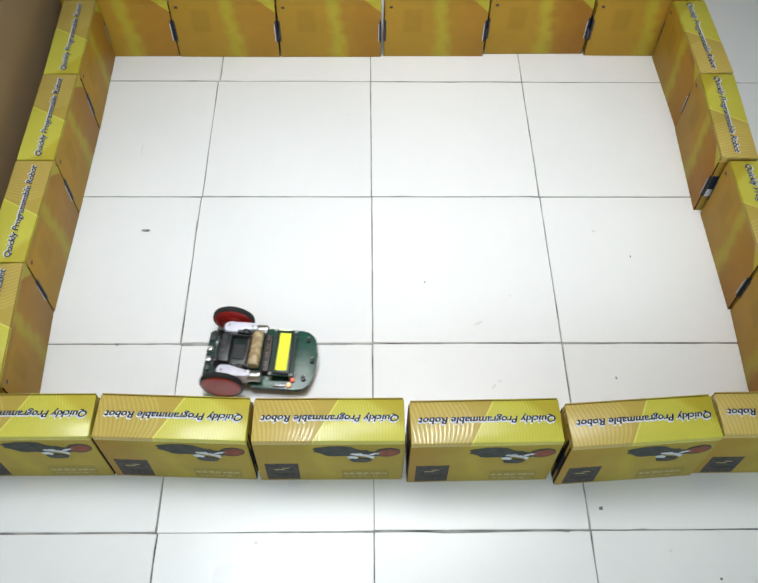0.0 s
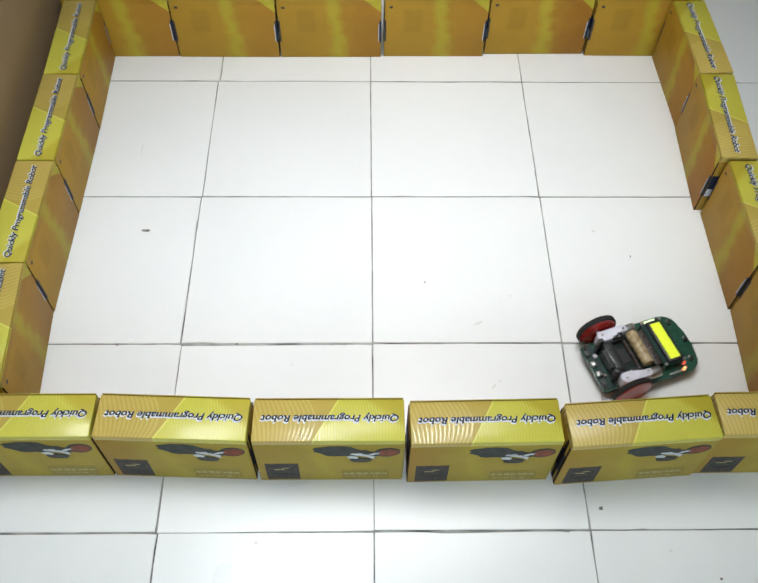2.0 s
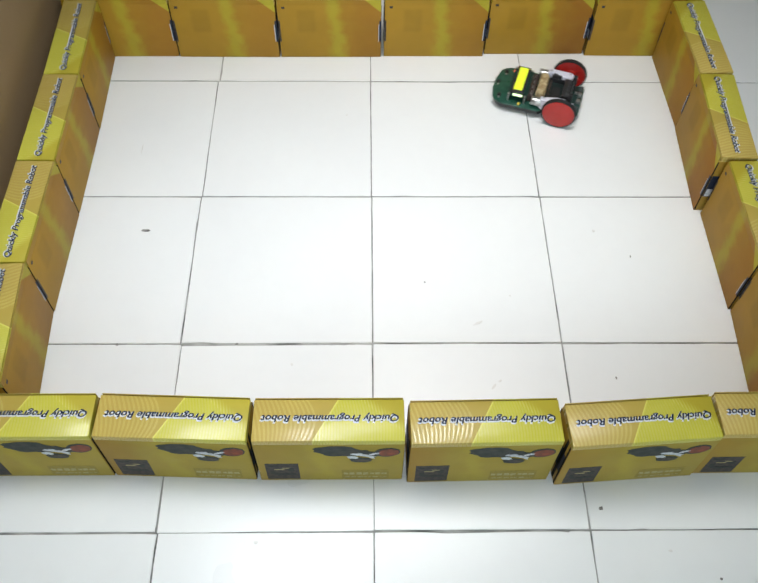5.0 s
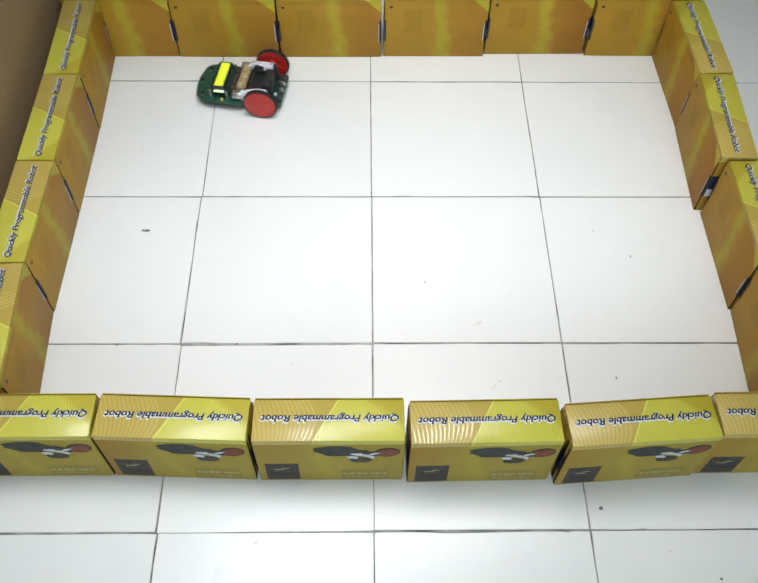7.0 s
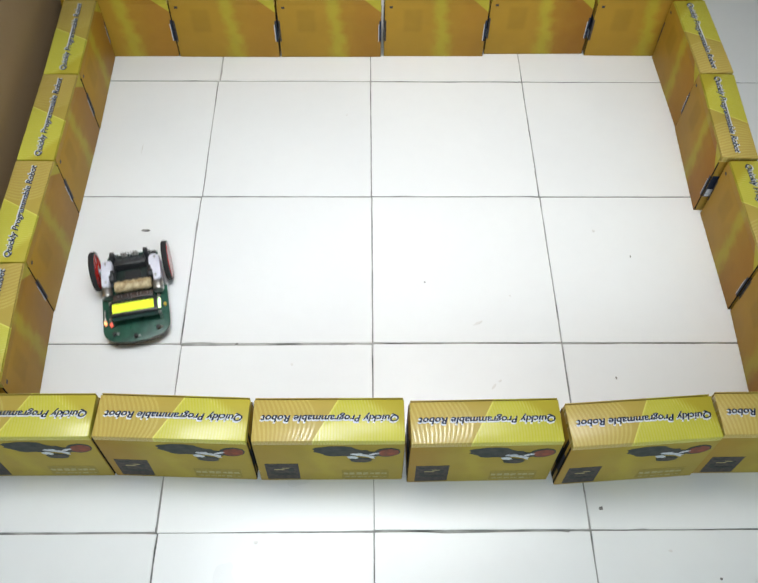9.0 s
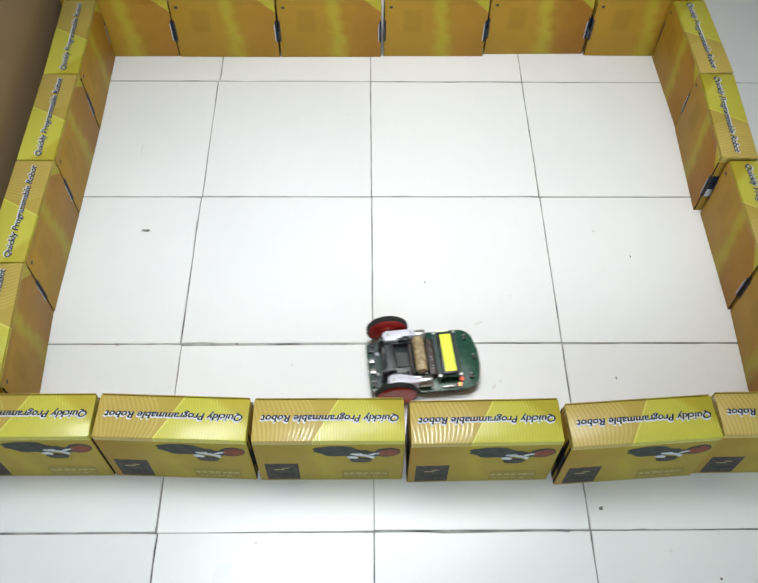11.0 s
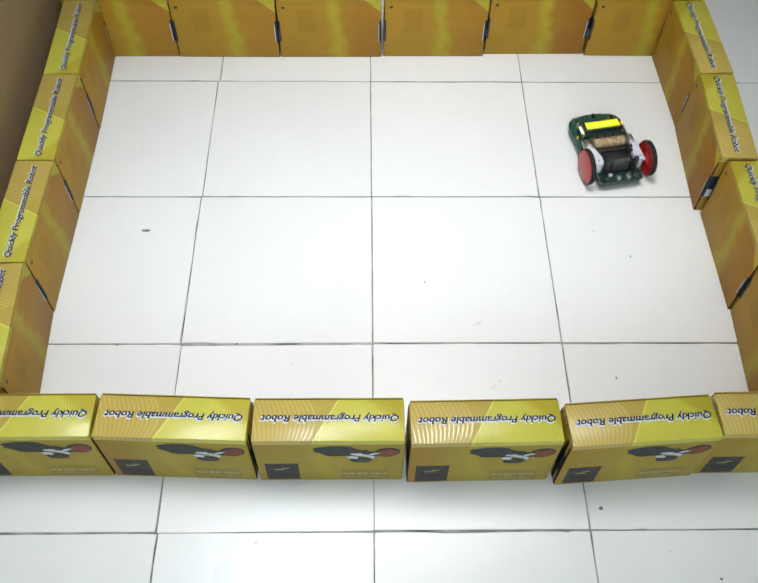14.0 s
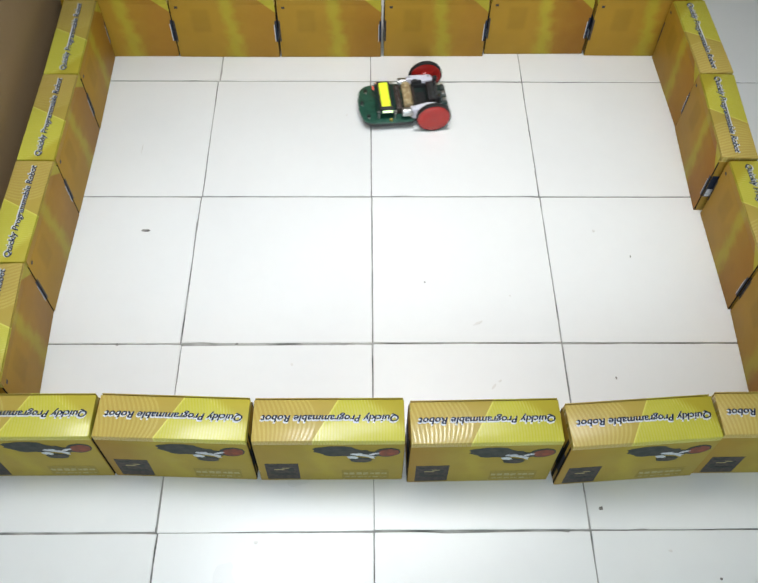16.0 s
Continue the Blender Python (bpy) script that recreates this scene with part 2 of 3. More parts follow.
# ---- mesh helpers ----
def bm_box(cx, cy, cz, sx, sy, sz, bevel=0.0, segs=2, bm=None):
    """A bevelled block centred at cx, cy, cz, added to bm."""
    out = bm or bmesh.new()
    made = bmesh.ops.create_cube(out, size=1, matrix=Matrix.Translation((cx, cy, cz)) @ Matrix.Diagonal((sx, sy, sz, 1)))
    if bevel:
        edges = {e for v in made["verts"] for e in v.link_edges}
        bmesh.ops.bevel(out, geom=list(edges), offset=bevel, segments=segs, affect="EDGES", profile=0.5)
    return out


def bm_rod(r, length, m, r2=None, segs=24, bevel=0.0, bm=None):
    """A rod along the local z of m, centred, with softened ends."""
    out = bm or bmesh.new()
    made = bmesh.ops.create_cone(out, cap_ends=True, segments=segs, radius1=r, radius2=r if r2 is None else r2, depth=length, matrix=m)
    if bevel:
        rims = [e for e in {e for v in made["verts"] for e in v.link_edges} if any(len(f.verts) > 4 for f in e.link_faces)]
        bmesh.ops.bevel(out, geom=rims, offset=bevel, segments=2, affect="EDGES", profile=0.5)
    return out


def bm_prism(outline, z0, z1, bevel=0.0, bm=None):
    """An upright slab with the given plan."""
    out = bm or bmesh.new()
    f = out.faces.new([out.verts.new((x, y, z0)) for x, y in outline])
    up = bmesh.ops.extrude_face_region(out, geom=[f])
    top = [v for v in up["geom"] if isinstance(v, bmesh.types.BMVert)]
    bmesh.ops.translate(out, verts=top, vec=(0, 0, z1 - z0))
    if bevel:
        edges = [e for e in out.edges if len({round(v.co.z, 5) for v in e.verts}) == 1]
        bmesh.ops.bevel(out, geom=edges, offset=bevel, segments=2, affect="EDGES", profile=0.5)
    bmesh.ops.recalc_face_normals(out, faces=out.faces)
    return out


def bm_lathe(profile, segs=40):
    """A ring turned about the y axis from (radius, y) pairs; the profile is closed where its radius is 0."""
    out = bmesh.new()
    rings = []
    for r, y in profile:
        if r < 1e-6:
            rings.append([out.verts.new((0, y, 0))])
        else:
            rings.append([out.verts.new((r * math.cos(2 * math.pi * i / segs), y, r * math.sin(2 * math.pi * i / segs))) for i in range(segs)])
    for a, b in zip(rings, rings[1:]):
        for i in range(segs):
            j = (i + 1) % segs
            vs = [a[i % len(a)], a[j % len(a)], b[j % len(b)], b[i % len(b)]]
            out.faces.new(list(dict.fromkeys(vs)))
    bmesh.ops.recalc_face_normals(out, faces=out.faces)
    return out


def finish(bm, name, mats, smooth=True):
    me = bpy.data.meshes.new(name)
    bm.to_mesh(me)
    bm.free()
    for m in mats if isinstance(mats, (list, tuple)) else [mats]:
        me.materials.append(m)
    if smooth:
        me.polygons.foreach_set("use_smooth", [True] * len(me.polygons))
        me.set_sharp_from_angle(angle=radians(35))
    return me


def part(name, bm, mat, parent, label=""):
    ob = new(name, finish(bm, name, mat))
    ob.parent = parent
    return tagged(ob, label)


# ---- the room ----
WALL_X, EAST, SOUTH, NORTH, HEIGHT = -0.602, 3.0, -2.8, 2.4, 2.70


def room():
    slab = new("floor", finish(bm_box((WALL_X + EAST) / 2, (SOUTH + NORTH) / 2, -0.0317, EAST - WALL_X, NORTH - SOUTH, 0.06), "floor", GROUT))
    tagged(slab, "white glazed tile floor with thin grey grout joints", "floor", kind="structure")
    # only the west wall is in view; the others are added, shaping the bounce
    for name, c, s, mat, label in (
        ("wall_west", (WALL_X - 0.06, (SOUTH + NORTH) / 2, HEIGHT / 2), (0.12, NORTH - SOUTH, HEIGHT + 0.1), TAN_PAINT, "smooth tan painted wall beside the boxes"),
        ("wall_east", (EAST + 0.06, (SOUTH + NORTH) / 2, HEIGHT / 2), (0.12, NORTH - SOUTH, HEIGHT + 0.1), TAN_PAINT, "unseen tan painted room wall, assumed"),
        ("wall_north", ((WALL_X + EAST) / 2, NORTH + 0.06, HEIGHT / 2), (EAST - WALL_X + 0.24, 0.12, HEIGHT + 0.1), TAN_PAINT, "unseen tan painted room wall, assumed"),
        ("ceiling", ((WALL_X + EAST) / 2, (SOUTH + NORTH) / 2, HEIGHT + 0.105), (EAST - WALL_X + 0.24, NORTH - SOUTH + 0.24, 0.1), CEILING_PAINT, "unseen white painted ceiling, assumed"),
    ):
        tagged(new(name, finish(bm_box(*c, *s), name, mat)), label, name.split("_")[0], kind="structure")
    # unseen south wall, with an assumed opening for the fill light
    x0, x1, z0, z1 = -0.45, 1.05, 1.0, 2.1
    bm = bm_box((WALL_X - 0.12 + x0) / 2, SOUTH - 0.06, HEIGHT / 2, x0 - WALL_X + 0.12, 0.12, HEIGHT + 0.1)
    bm_box((x1 + EAST + 0.12) / 2, SOUTH - 0.06, HEIGHT / 2, EAST + 0.12 - x1, 0.12, HEIGHT + 0.1, bm=bm)
    bm_box((x0 + x1) / 2, SOUTH - 0.06, (z0 - 0.05) / 2, x1 - x0, 0.12, z0 + 0.05, bm=bm)
    bm_box((x0 + x1) / 2, SOUTH - 0.06, (z1 + HEIGHT + 0.05) / 2, x1 - x0, 0.12, HEIGHT + 0.05 - z1, bm=bm)
    tagged(new("wall_south", finish(bm, "wall_south", TAN_PAINT)), "unseen tan painted room wall with an assumed window opening", "wall", kind="structure")
    return slab


# unseen bodies hung round the added lights
def added_lamps():
    for x, y, z, watts, across, tint in ADDED_LAMPS:
        r = across / 2
        base = tagged(new("pendant_lamp"), "added round lamp out of view, with a glowing diffuser", "lamp", "pendant lamps")
        base.matrix_world = pose(x, y, z)
        part("housing", bm_rod(r + 0.025, 0.05, pose(0, 0, 0.026), bevel=0.006, segs=40), LAMP_METAL, base)
        part("diffuser", bm_rod(r, 0.05, pose(0, 0, -0.024), r2=r + 0.010, bevel=0.012, segs=40), LAMP_GLASS, base, "glowing white diffuser of the added lamp")
        top = HEIGHT + 0.056 - z
        part("cord", bm_rod(0.004, top - 0.05, pose(0, 0, (top + 0.05) / 2), segs=10), WHITE_PAINT, base)


def worn_tile(sx, sy, rng):
    """A glazed tile whose edge wanders a little, with a few small chips."""
    corners = ((-sx / 2, -sy / 2), (sx / 2, -sy / 2), (sx / 2, sy / 2), (-sx / 2, sy / 2))
    pts = []
    for k in range(4):
        (ax, ay), (bx, by) = corners[k], corners[(k + 1) % 4]
        nx, ny = (-(by - ay), bx - ax)
        size = math.hypot(nx, ny)
        cuts = sorted(rng.uniform(0.04, 0.96) for _ in range(9))
        for n, u in enumerate([0.0, *cuts]):
            deep = 0.0006 if n == 0 else rng.uniform(-0.0003, 0.0004) + (rng.uniform(0.0008, 0.0018) if rng.random() < 0.035 else 0)
            pts.append((ax + (bx - ax) * u + nx / size * deep, ay + (by - ay) * u + ny / size * deep))
    return bm_prism(pts, -0.008, 0.0, 0.0006)


def lay_tiles(slab):
    """300 mm glazed tiles with thin joints, laid by hand with slight unevenness."""
    gap, rng = 0.0020, random.Random(5)
    row_line = {0: -0.5995, 1: -0.3000, 2: 0.0022, 3: 0.2992}
    # the joint west of the middle steps a little from row to row
    step_west = {-1: 0.0015, 0: -0.0012, 1: -0.0030, 2: -0.0010, 3: 0.0020}
    meshes = {}
    for j in range(-7, 10):
        y0, y1 = row_line.get(j, -0.6 + 0.3 * j), row_line.get(j + 1, -0.3 + 0.3 * j)
        for i in range(-2, 10):
            x0, x1 = 0.3 * i, min(0.3 * i + 0.3, EAST)
            x0 += step_west.get(j, 0) if i == -1 else 0.0008 if i == 1 else 0
            x1 += step_west.get(j, 0) if i == -2 else 0.0008 if i == 0 else 0
            sx, sy = round(x1 - x0 - gap, 4), round(y1 - y0 - gap - 0.0010, 4)
            if -2 <= j <= 4 and i <= 3:
                me = finish(worn_tile(sx, sy, rng), "tile", TILE, False)
            else:
                if (sx, sy) not in meshes:
                    meshes[sx, sy] = finish(bm_box(0, 0, -0.004, sx, sy, 0.008, 0.0008, 1), "tile", TILE, False)
                me = meshes[sx, sy]
            t = new("tile", me)
            t.parent = slab
            t.location = ((x0 + x1) / 2 + rng.uniform(-0.0004, 0.0004), (y0 + y1) / 2 + rng.uniform(-0.0004, 0.0004), rng.uniform(-0.0002, 0.0002))
            t.rotation_euler = (0, 0, rng.uniform(-0.0015, 0.0015))
            if (i, j) == (-1, 0):
                # one tile was laid askew
                t.location.y -= 0.0010
                t.rotation_euler.z = 0.0065


# ---- the printed boxes ----
BW, BD, BH = 0.2003, 0.0625, 0.137


def lettering(text, size, width, spread, name, mat):
    """Flat printed lettering of a given width, centred on its origin; spread thickens it on all sides."""
    cu = bpy.data.curves.new(name, "FONT")
    cu.body, cu.size, cu.align_x, cu.align_y, cu.resolution_u, cu.shear = text, size, "CENTER", "CENTER", 2, 0.25
    ob = new(name, cu)
    bpy.context.view_layer.update()
    flat = bpy.data.meshes.new_from_object(ob.evaluated_get(bpy.context.evaluated_depsgraph_get()))
    bpy.data.objects.remove(ob)
    xs = [v.co.x for v in flat.vertices]
    k, mid = width / (max(xs) - min(xs)), (max(xs) + min(xs)) / 2
    bm = bmesh.new()
    for n, (dx, dy) in enumerate(((-1, -0.6), (1, -0.6), (-1, 1), (1, 1), (0, -1.2)) if mat is WHITE_INK else ((-1, -0.5), (1, 0), (0.3, -1.1))):
        more = flat.copy()
        for v in more.vertices:
            v.co = ((v.co.x - mid) * k + dx * spread, v.co.y + dy * spread, n * 0.00003)
        bm.from_mesh(more)
        bpy.data.meshes.remove(more)
    return finish(bm, name, mat, False)


def shade_faces(bm):
    """Material slots of the carton's body: 0 inner, 1 outer, 2 ends."""
    for f in bm.faces:
        n = f.normal
        f.material_index = 3 if n.z > 0.7 else 0 if n.y < -0.7 else 1 if n.y > 0.7 else 2


def ellipse(cx, cz, rx, rz, tilt, y, segs=22, wobble=0.0, seed=1):
    rng = random.Random(seed)
    bm = bmesh.new()
    pts = []
    for i in range(segs):
        a = 2 * math.pi * i / segs
        k = 1 + rng.uniform(-wobble, wobble)
        u, v = rx * k * math.cos(a), rz * k * math.sin(a)
        pts.append((cx + u * math.cos(tilt) - v * math.sin(tilt), cz + u * math.sin(tilt) + v * math.cos(tilt)))
    lo = [bm.verts.new((x, BD / 2 - 0.0001, z)) for x, z in pts]
    hi = [bm.verts.new((x, y, z)) for x, z in pts]
    bm.faces.new(hi)
    for i in range(segs):
        j = (i + 1) % segs
        bm.faces.new((lo[i], lo[j], hi[j], hi[i]))
    bmesh.ops.recalc_face_normals(bm, faces=bm.faces)
    return bm


def carton():
    """A standing printed carton; its reader stands on the -y side. The lid is tucked in along that side."""
    box = tagged(new("carton"), "yellow and gold printed cardboard carton standing on its edge", "box", "cartons round the arena")
    bm = bm_box(0, 0, (BH - 0.0120) / 2, BW, BD, BH - 0.0120, 0.0011)
    bm_box(0, -BD / 2 + 0.0008, BH - 0.0090, BW - 0.003, 0.0012, 0.018, 0.0004, 1, bm)
    bm.normal_update()
    shade_faces(bm)
    part("body", bm, [INNER, OUTER, ENDS, TOP], box)
    lid = part("lid", bm_box(0, 0.0014, BH - 0.0062, BW - 0.0006, BD - 0.0028, 0.0124, 0.0011), TOP, box, "printed gold lid with a bright yellow panel")
    for name, off, mat, dz, dx in (("lettering_outline", 0.0007, WHITE_INK, 0.0002, 0.0010), ("lettering", 0.00050, NAVY, 0.0005, 0.0)):
        ob = new(name, lettering("Quickly Programmable Robot", 0.0138, 0.181, off, name, mat))
        ob.parent = lid
        ob.location = (dx - 0.0015, -0.0012 + 1.4 * dx, BH + dz)
    # printed pictures on the outer face
    y = BD / 2
    picture = part("picture", bm_box(0.067, y, 0.0335, 0.046, 0.0006, 0.056), GREY_INK, box, "dark printed photograph")
    for k, (px, pz, w, h) in enumerate(((0.071, 0.041, 0.014, 0.0025), (0.064, 0.024, 0.030, 0.006), (0.078, 0.053, 0.016, 0.004), (0.055, 0.040, 0.008, 0.010), (0.081, 0.030, 0.007, 0.012), (0.062, 0.046, 0.010, 0.002))):
        part("picture_detail", bm_box(px, y + 0.0003, pz, w, 0.0005, h), FAINT_INK if k in (0, 5) else GREEN_INK, picture)
    shot = part("robot_picture", ellipse(-0.012, 0.104, 0.034, 0.0165, 0.10, y + 0.0003, wobble=0.10), GREEN_INK, box, "printed picture of a wheeled robot")
    part("picture_shadow", ellipse(-0.044, 0.096, 0.026, 0.0105, 0.15, y + 0.0004, wobble=0.22, seed=9), GREEN_INK, shot)
    part("picture_tyre", ellipse(-0.0775, 0.1000, 0.0175, 0.0140, -0.30, y + 0.0005, wobble=0.03, seed=3), GREEN_INK, shot)
    part("picture_wheel", ellipse(-0.0790, 0.0995, 0.0140, 0.0112, -0.30, y + 0.0007, wobble=0.04, seed=3), RED_INK, shot)
    part("picture_tyre", ellipse(-0.042, 0.074, 0.0150, 0.0085, 0.10, y + 0.0005, wobble=0.08, seed=5), GREEN_INK, shot)
    part("picture_wheel", ellipse(-0.044, 0.0735, 0.0090, 0.0046, 0.15, y + 0.0007, wobble=0.1, seed=5), GREY_INK, shot)
    for px, pz, w, h, tilt in ((-0.046, 0.0905, 0.034, 0.0030, 0.30), (-0.060, 0.0960, 0.016, 0.0022, -0.45), (-0.031, 0.0840, 0.016, 0.0034, 0.25), (-0.055, 0.0850, 0.014, 0.0018, 0.75), (-0.038, 0.0960, 0.012, 0.0016, -0.1)):
        part("picture_body", ellipse(px, pz, w / 2, h, tilt, y + 0.0009, wobble=0.25, seed=int(1000 * w)), WHITE_INK, shot)
    panel = part("text_panel", bm_box(-0.048, y, 0.0225, 0.066, 0.0005, 0.030), PALE_INK, box, "faint printed text panel")
    rng = random.Random(4)
    for r in range(2):
        px = -0.078
        while px < -0.021:
            w = rng.uniform(0.003, 0.008)
            h = rng.uniform(0.005, 0.0095) if r else rng.uniform(0.002, 0.004)
            part("text_bar", bm_box(px + w / 2, y + 0.0003, 0.0125 + 0.0125 * r, w, 0.0004, h), FAINT_INK, panel)
            px += w + rng.uniform(0.0012, 0.003)
    part("print_mark", bm_box(-0.088, -BD / 2, 0.119, 0.0060, 0.0006, 0.0050), GREY_INK, box, "small grey printed mark")
    # dark strips on both ends: tucked-flap slits, plus painted shade of the gaps
    for s in (-1, 1):
        for fy, wide in ((-0.0298, 0.0022), (0.0170, 0.0060), (0.0278, 0.0036)):
            part("end_dark_strip", bm_box(s * (BW / 2 + 0.0001), fy, 0.0625, 0.0006, wide, 0.123), SLIT_SHADE, box, "dark strip for a flap slit and the shade of the gap")
    # dark labels on both narrow ends
    for s in (-1, 1):
        lab = part("end_label", bm_box(s * BW / 2, 0, 0.064, 0.0007, 0.056, 0.052), NAVY, box, "dark blue end label")
        part("label_strip", bm_box(s * (BW / 2 + 0.0003), -0.0190, 0.048, 0.0005, 0.014, 0.018), WHITE_INK, lab)
        if s > 0:
            part("label_margin", bm_box(BW / 2 - 0.0044, -BD / 2, 0.060, 0.0014, 0.0006, 0.040), WHITE_INK, lab, "white margin of the label")
        part("label_fold", bm_box(s * (BW / 2 - 0.0018), -BD / 2, 0.064, 0.0036, 0.0007, 0.050), NAVY if s > 0 else GREY_INK, lab, "edge of the label folded onto the face")
    return box


# centre x, y and turn of each carton: front, back, west and east sides of the arena
FRONT = ((-0.4700, -0.4855, 180.0), (-0.2655, -0.4890, 177.8), (-0.0600, -0.4935, 180.0), (0.1472, -0.4965, 180.9), (0.3553, -0.4965, 183.8), (0.5590, -0.4860, 180.5))
BACK = ((-0.4865, 0.4005, 0.6), (-0.2835, 0.4000, 0.0), (-0.0800, 0.4010, 0.3), (0.1270, 0.4040, 0.2), (0.3310, 0.4125, 0.6), (0.5360, 0.4075, -0.2))
WEST = ((-0.5435, 0.2660, 91.3), (-0.5415, 0.0635, 90.0), (-0.5425, -0.1388, 89.5), (-0.5385, -0.3415, 93.5))
EAST_SIDE = ((0.6090, 0.2730, -88.2), (0.6065, 0.0700, -92.5), (0.6125, -0.1370, -90.0), (0.6105, -0.3420, -93.0))


def arena():
    first = carton()
    spots = [*FRONT, *BACK, *WEST, *EAST_SIDE]
    x, y, a = spots[0]
    for x2, y2, a2 in spots[1:]:
        copy_thing(first, pose(x2, y2, 0.0003, 0, 0, a2))
    first.matrix_world = pose(x, y, 0.0003, 0, 0, a)


# ---- the robot ----
R_WHEEL, W_WHEEL = 0.0325, 0.0570


def arc(cx, cy, r, a0, a1, n=7):
    return [(cx + r * math.cos(radians(a0 + (a1 - a0) * i / n)), cy + r * math.sin(radians(a0 + (a1 - a0) * i / n))) for i in range(n + 1)]


def chassis_outline():
    half, neck = 0.0515, 0.0410
    right = [(-0.035, -neck + 0.004), (-0.031, -neck), (0.030, -neck), (0.040, -half)]
    nose = arc(0.107, -half + 0.026, 0.026, -90, -25, 6) + [(0.1355, -0.012), (0.1355, 0.012)] + arc(0.107, half - 0.026, 0.026, 25, 90, 6)
    left = [(0.040, half), (0.030, neck), (-0.031, neck), (-0.035, neck - 0.004)]
    return right + nose + left


def wheel(robot, side):
    """A flat-faced red disc wheel with a rubber tyre; its inner side is dished with ribs."""
    w = new("wheel")
    w.parent = robot
    tagged(w, "red plastic wheel with a thin black rubber tyre")
    o = side * 0.72
    tyre = [(0.0295, -0.0056 * o), (0.0308, -0.0062 * o), (0.0320, -0.0052 * o), (R_WHEEL, -0.003 * o), (R_WHEEL, 0.003 * o), (0.0319, 0.0052 * o), (0.0309, 0.0062 * o), (0.0295, 0.0056 * o), (0.0288, 0.0), (0.0295, -0.0056 * o)]
    part("tyre", bm_lathe(tyre), RUBBER, w, "black rubber tyre")
    rim = [(0.0, 0.0078 * o), (0.020, 0.0074 * o), (0.0280, 0.0066 * o), (0.0298, 0.0056 * o), (0.0296, -0.0064 * o), (0.0272, -0.0068 * o), (0.0262, -0.0040 * o), (0.0110, -0.0030 * o), (0.0090, -0.0075 * o), (0.0, -0.0075 * o)]
    bm = bm_lathe(rim)
    for k in range(6):
        turn = Matrix.Rotation(2 * math.pi * k / 6, 4, "Y")
        rib = bmesh.new()
        bm_box(0.0180, -0.0040 * o, 0, 0.018, 0.0022, 0.0030, 0.0006, 1, rib)
        rib.transform(turn)
        tmp = bpy.data.meshes.new("rib")
        rib.to_mesh(tmp)
        rib.free()
        bm.from_mesh(tmp)
        bpy.data.meshes.remove(tmp)
    part("rim", bm, RED, w, "flat red plastic disc rim")
    return w


def gear_motor(robot, s):
    """A white gear motor lying along the chassis inside a wheel."""
    tail = arc(-0.0010, 0.0375, 0.0095, 100, 250, 8)
    plan = tail + [(0.012, 0.0285), (0.027, 0.0318), (0.030, 0.0345), (0.040, 0.0345), (0.0410, 0.0380), (0.040, 0.0440), (0.036, 0.0470)]
    body = part("gear_motor", bm_prism([(x, y * s) for x, y in plan], 0.0206, 0.0450, 0.0032), WHITE, robot, "white plastic gear motor")
    part("motor_clamp", bm_box(0.0160, 0.0300 * s, 0.0400, 0.0090, 0.0050, 0.0100, 0.0012), BLACK, body, "black clamp on the motor")
    part("motor_can", bm_rod(0.0085, 0.020, pose(0.0465, 0.0400 * s, 0.0335, 0, 90, 0), bevel=0.001), STEEL, body, "dull steel motor can")
    part("motor_cap", bm_rod(0.0072, 0.008, pose(0.024, 0.0305 * s, 0.0385, 90, 0, 0), bevel=0.001), BLACK, body, "black end cap")
    for x in (-0.002, 0.034):
        part("screw", bm_rod(0.0018, 0.002, pose(x, 0.039 * s, 0.0460), segs=10), STEEL, body)


